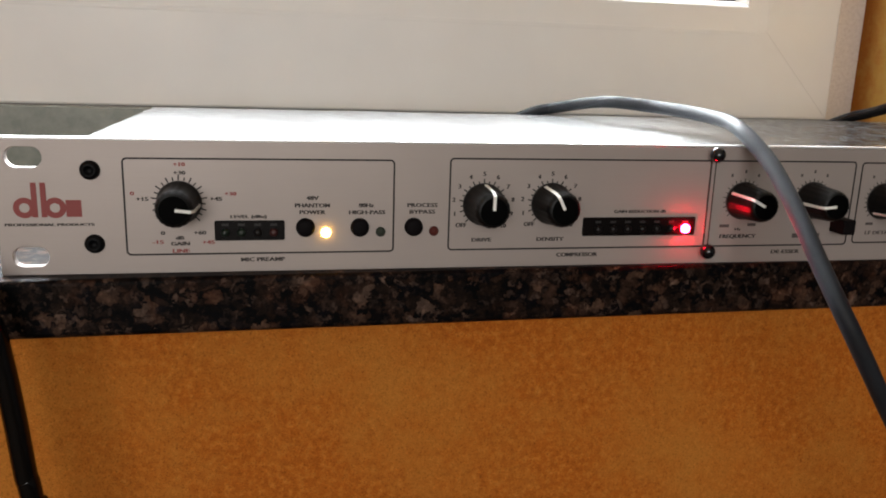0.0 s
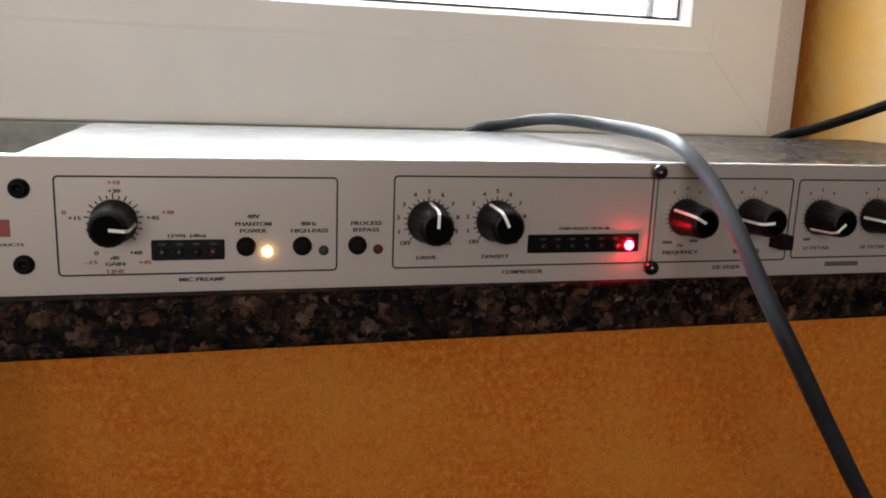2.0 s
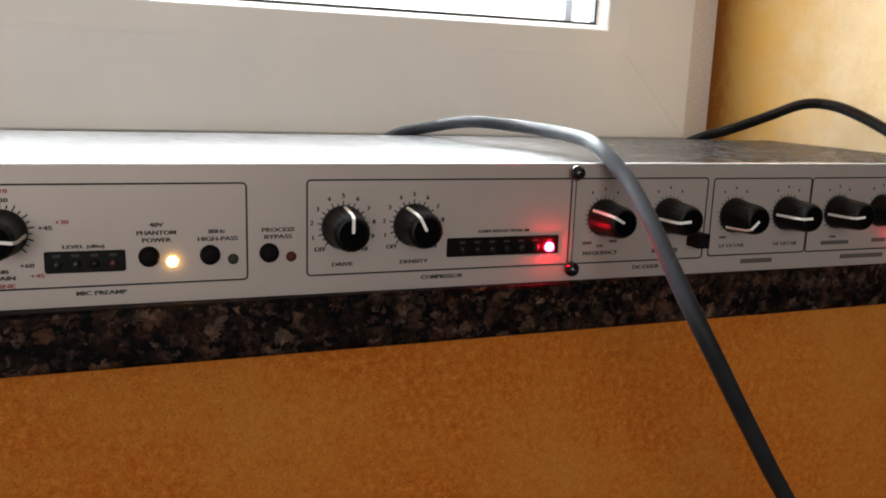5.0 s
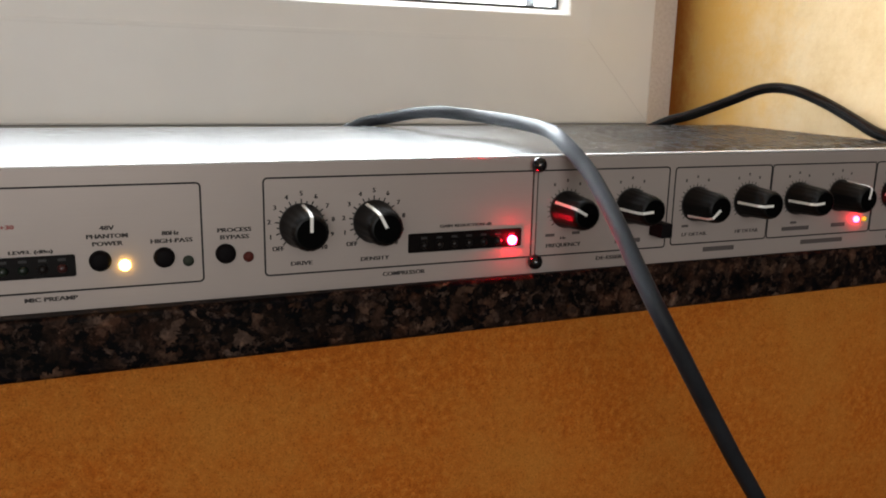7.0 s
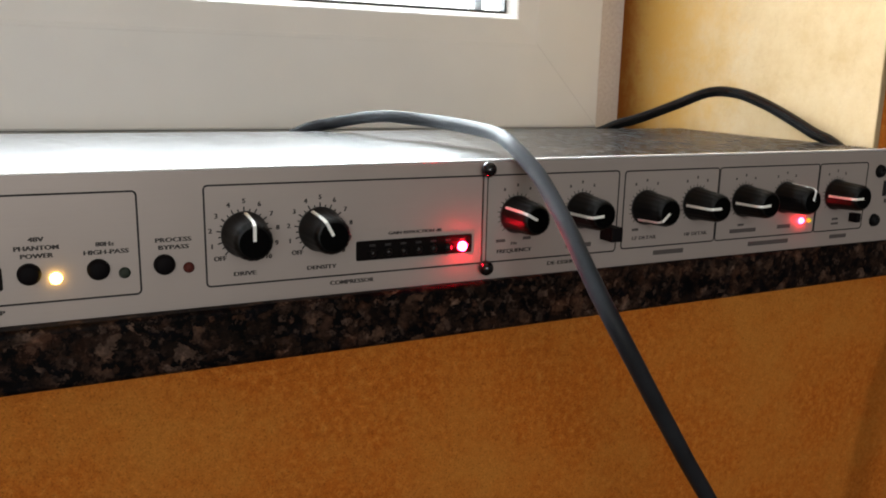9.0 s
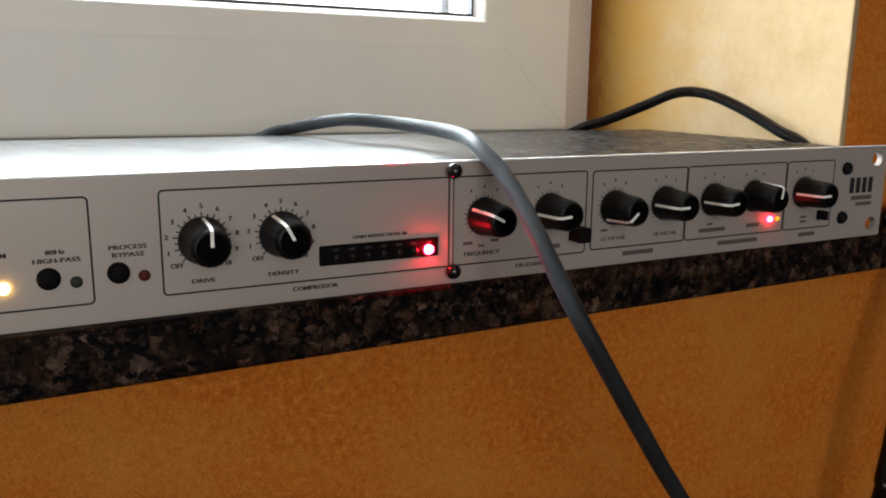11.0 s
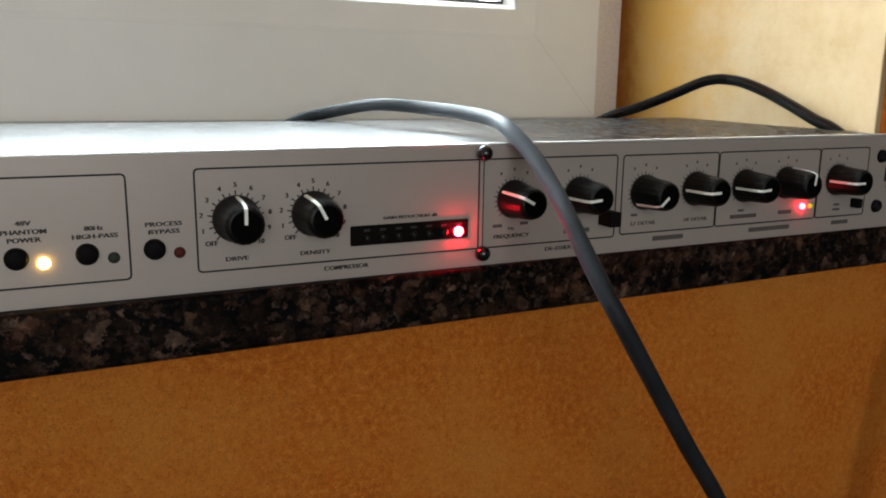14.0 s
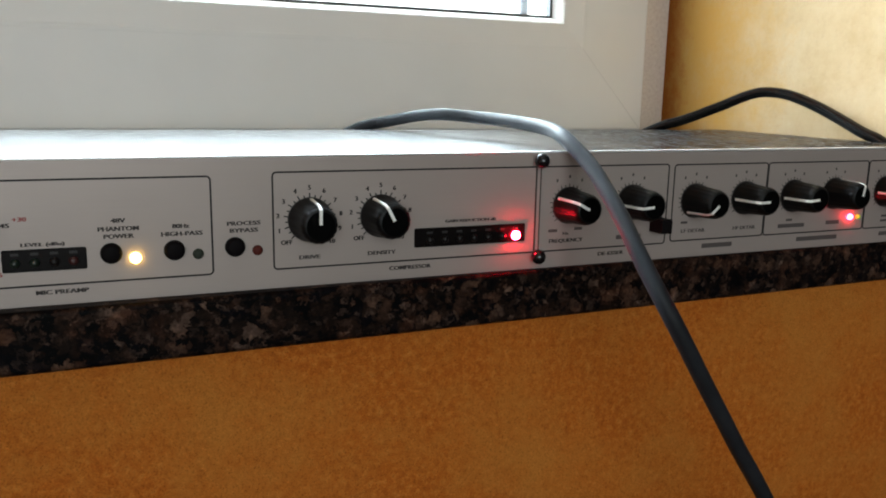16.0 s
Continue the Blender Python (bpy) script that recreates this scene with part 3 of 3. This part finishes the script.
def led(x, z, r, material, label, parent=unit, y=0.0):
    return part("led", turned([(0.0, y - 0.0016), (r * 0.5, y - 0.0014), (r * 0.85, y - 0.0010), (r, y - 0.0005), (r, y)], 20, (x, 0, z)), material, parent, label, True)


led(0.1014, 0.0131, 0.00165, M_AMBER, "lit amber LED")
led(0.1199, 0.0132, 0.0017, M_GREEN_OFF, "unlit green LED")
led(0.1384, 0.0133, 0.0017, M_RED_OFF, "unlit red LED")
led(0.4039, 0.0129, 0.0013, M_RED_SMALL, "lit red LED")
led(0.4087, 0.0128, 0.0011, M_YELLOW, "yellow-green LED")


def display(x0, x1, z0, z1, count, first, step, lit_from, off):
    win = part("led_display", plate([rounded(x0, x1, z0, z1, 0.0006, 3)], -0.0004, 0.0001, 0.0001), M_WINDOWLET, unit, "smoked black LED display window")
    for k in range(count):
        x = first + step * k
        on = k >= lit_from
        led(x, 0.0134, 0.0017 if on else 0.0014, M_RED if on else off[k % len(off)], "lit red LED" if on else "unlit LED", win, -0.0004)
        part("printed_bar", box(x - 0.0011, x + 0.0011, -0.00048, -0.0004, 0.0156, 0.0164), M_FAINT, win)
    return win


display(0.0652, 0.0878, 0.0107, 0.0174, 4, 0.0686, 0.0052, 9, (M_GREEN_DIM, M_GREEN_DIM, M_GREY_OFF, M_RED_DIM))
display(0.1928, 0.2367, 0.0109, 0.0177, 7, 0.2328 - 6 * 0.0057, 0.0057, 6, (M_GREY_OFF,))

part("push_switch", box(0.2932, 0.2984, -0.0080, 0.0, 0.0118, 0.0174, 0.0004), M_BUTTON, unit, "black square push switch")
part("slide_switch", box(0.4352, 0.4380, -0.0045, 0.0, 0.0108, 0.0150, 0.0003), M_BUTTON, unit, "small black slide switch")

# ---- divider bar with its two ball-headed screws ----
divider = part("divider_bar", box(0.2409, 0.2425, -0.0004, 0.0, 0.005, 0.0405, 0.0001), M_PANEL, unit, "thin silver vertical bar between two dark joints")
for x in (0.24085, 0.24255):
    part("joint", box(x - 0.00022, x + 0.00022, -0.00045, 0.0, 0.005, 0.0405), M_STRIP, divider, "dark joint line")
for x, z in ((0.2417, 0.0408), (0.2417, 0.0050)):
    part("knurled_head", turned([(0.0028 * math.sin(radians(a)), -0.0025 - 0.0028 * math.cos(radians(a))) for a in range(0, 151, 15)] + [(0.0014, 0.0)], 28, (x, 0, z)), M_BALL, unit, "round black screw head", True)

# ---- writing on the panel ----
for text, x, z, h, w in (("48V", 0.0970, 0.0242, 0.0014, 0.0040), ("PHANTOM", 0.0970, 0.0217, 0.0014, 0.0114), ("POWER", 0.0970, 0.0194, 0.0014, 0.0084),
                         ("80Hz", 0.1150, 0.0217, 0.0014, 0.0050), ("HIGH-PASS", 0.1153, 0.0193, 0.0014, 0.0122),
                         ("PROCESS", 0.1343, 0.0217, 0.0014, 0.0104), ("BYPASS", 0.1343, 0.0194, 0.0014, 0.0088),
                         ("LEVEL (dBu)", 0.0762, 0.0182, 0.0011, 0.0115), ("MIC PREAMP", 0.0806, 0.0035, 0.0014, 0.0142),
                         ("DRIVE", 0.1556, 0.0093, 0.0014, 0.0070), ("DENSITY", 0.1809, 0.0093, 0.0014, 0.0100),
                         ("COMPRESSOR", 0.1914, 0.0034, 0.0015, 0.0155), ("GAIN REDUCTION dB", 0.2146, 0.0193, 0.0011, 0.0200),
                         ("dB", 0.0543, 0.0112, 0.0012, 0.0026), ("GAIN", 0.0543, 0.0092, 0.0013, 0.0058),
                         ("Hz", 0.2545, 0.0124, 0.0011, 0.0024), ("FREQUENCY", 0.2548, 0.0095, 0.0015, 0.0148), ("DE-ESSER", 0.2755, 0.0033, 0.0015, 0.0118),
                         ("PROFESSIONAL PRODUCTS", 0.0153, 0.0160, 0.0009, 0.0262)):
    word(text, x, z, h, w)
for text, x, z, w in (("+30", 0.0549, 0.0325, 0.0036), ("+15", 0.0432, 0.0240, 0.0036), ("+45", 0.0660, 0.0240, 0.0038), ("0", 0.0490, 0.0128, 0.0012), ("+60", 0.0606, 0.0128, 0.0038)):
    word(text, x, z, 0.0013, w)
for text, x, z, w in (("+10", 0.0549, 0.0352, 0.0036), ("0", 0.0402, 0.0258, 0.0012), ("+30", 0.0706, 0.0257, 0.0036), ("-15", 0.0474, 0.0098, 0.0034), ("+45", 0.0632, 0.0096, 0.0038), ("LINE", 0.0545, 0.0068, 0.0052)):
    word(text, x, z, 0.0013, w, M_RED_INK)
for text, x in (("LF DETAIL", 0.3155), ("HF DETAIL", 0.3425)):
    word(text, x, 0.0103, 0.0015, 0.0124, M_SOFT_INK)
# writing too faint to read: plain bars
for x, z, w, h in ((0.2488, 0.0136, 0.0039, 0.0011), (0.2600, 0.0140, 0.0034, 0.0011), (0.2795, 0.0136, 0.0034, 0.0011), (0.2835, 0.0093, 0.0117, 0.0017),
                   (0.3105, 0.0140, 0.0032, 0.0010), (0.3285, 0.0033, 0.0159, 0.0019),
                   (0.3675, 0.0126, 0.0034, 0.0010), (0.3690, 0.0097, 0.0152, 0.0017), (0.3935, 0.0101, 0.0080, 0.0017), (0.3850, 0.0033, 0.0242, 0.0019),
                   (0.4262, 0.0120, 0.0039, 0.0010), (0.4262, 0.0098, 0.0046, 0.0010), (0.4295, 0.0033, 0.0110, 0.0018),
                   (0.4662, 0.0184, 0.0150, 0.0020), (0.4682, 0.0155, 0.0115, 0.0018)):
    bar(x, z, w, h)
# the maker's mark and the model mark: plain shapes
for x in (0.0082, 0.0171):
    part("maker_mark", turned([(0.0033, -0.00008), (0.0033, 0.0), (0.0015, 0.0), (0.0015, -0.00008), (0.0033, -0.00008)], 28, (x, 0, 0.0218)), M_RED_INK, panel, "red maker's mark")
for x in (0.0112, 0.0139):
    bar(x, 0.0188, 0.0017, 0.0110, M_RED_INK).location.y = -0.00006
bar(0.0226, 0.0189, 0.0046, 0.0054, M_RED_INK)
for k in range(4):
    bar(0.4584 + 0.0045 * k, 0.0218, 0.0031, 0.0074, M_INK)

# ---- cables ----
c = thing("microphone_cable", "grey-black rubber cable looped over the rack unit and hanging down", "cable")
part("cable_sheath", tube([(0.2040, 0.151, 0.024), (0.2090, 0.149, 0.0405), (0.2155, 0.1475, 0.0452), (0.222, 0.146, 0.0475), (0.2284, 0.1437, 0.0488), (0.2349, 0.132, 0.0512), (0.2395, 0.119, 0.0532), (0.2444, 0.101, 0.0545), (0.2559, 0.08, 0.0536), (0.2605, 0.0506, 0.0525), (0.2600, 0.0253, 0.0511), (0.2541, 0.0029, 0.0486), (0.2545, -0.0141, 0.0403), (0.2541, -0.0263, 0.0320), (0.2538, -0.0362, 0.0241), (0.2537, -0.0444, 0.0163),
                           (0.2542, -0.0517, 0.0086), (0.2557, -0.0578, 0.0009), (0.2598, -0.0608, -0.0079), (0.2658, -0.0616, -0.0178), (0.2730, -0.0617, -0.0290), (0.2868, -0.0621, -0.0502), (0.314, -0.062, -0.092), (0.345, -0.060, -0.16), (0.385, -0.05, -0.3), (0.405, -0.045, -0.6), (0.42, -0.045, -0.897)], 0.0029), M_CABLE, c, "", True)
c = thing("power_cable", "black rubber cable arching behind the rack unit by the reveal", "cable")
part("cable_sheath", tube([(0.398, 0.172, 0.034), (0.4112, 0.15, 0.0464), (0.418, 0.14, 0.0503), (0.4247, 0.133, 0.054), (0.4352, 0.121, 0.0608), (0.4417, 0.11, 0.0664), (0.4455, 0.103, 0.0684), (0.4493, 0.096, 0.0684), (0.4522, 0.086, 0.0665), (0.4562, 0.073, 0.0614), (0.4585, 0.059, 0.0551), (0.46, 0.045, 0.0485), (0.4614, 0.036, 0.045), (0.4628, 0.028, 0.0395), (0.4645, 0.021, 0.030), (0.466, 0.0175, 0.015), (0.468, 0.0125, 0.0036)], 0.0030), M_BLACK_CABLE, c, "", True)
c = thing("hanging_cable", "black cable hanging down beside the rack unit's ear", "cable")
part("cable_sheath", tube([(-0.034, 0.040, 0.0036), (-0.026, 0.004, 0.0046), (-0.015, -0.015, 0.0050), (-0.004, -0.0205, 0.0008), (0.0022, -0.0205, -0.009), (0.0042, -0.020, -0.0212), (0.0062, -0.020, -0.0396), (0.0078, -0.020, -0.0587), (0.0090, -0.020, -0.0669), (0.014, -0.019, -0.12), (0.02, -0.010, -0.5), (0.02, -0.02, -0.897)], 0.0034), M_BLACK_CABLE, c, "", True)
c = thing("hanging_cable", "black cable hanging down the ochre wall beside the sill", "cable")
part("cable_sheath", tube([(0.505, 0.0135, 0.0040), (0.512, 0.010, 0.0075), (0.522, 0.002, 0.0070), (0.520, -0.007, 0.001), (0.508, -0.013, -0.030), (0.498, -0.015, -0.060), (0.4909, -0.016, -0.0822), (0.4887, -0.016, -0.1054), (0.4855, -0.016, -0.125), (0.4840, -0.016, -0.14), (0.480, 0.0, -0.25), (0.47, 0.006, -0.5), (0.47, 0.0, -0.897)], 0.0036), M_BLACK_CABLE, c, "", True)
part("connector", box(0.5060, 0.5340, -0.0010, 0.0125, 0.0, 0.0125, 0.0025, None, 3), M_BLACK_CABLE, c, "black moulded plug lying on the sill", True)
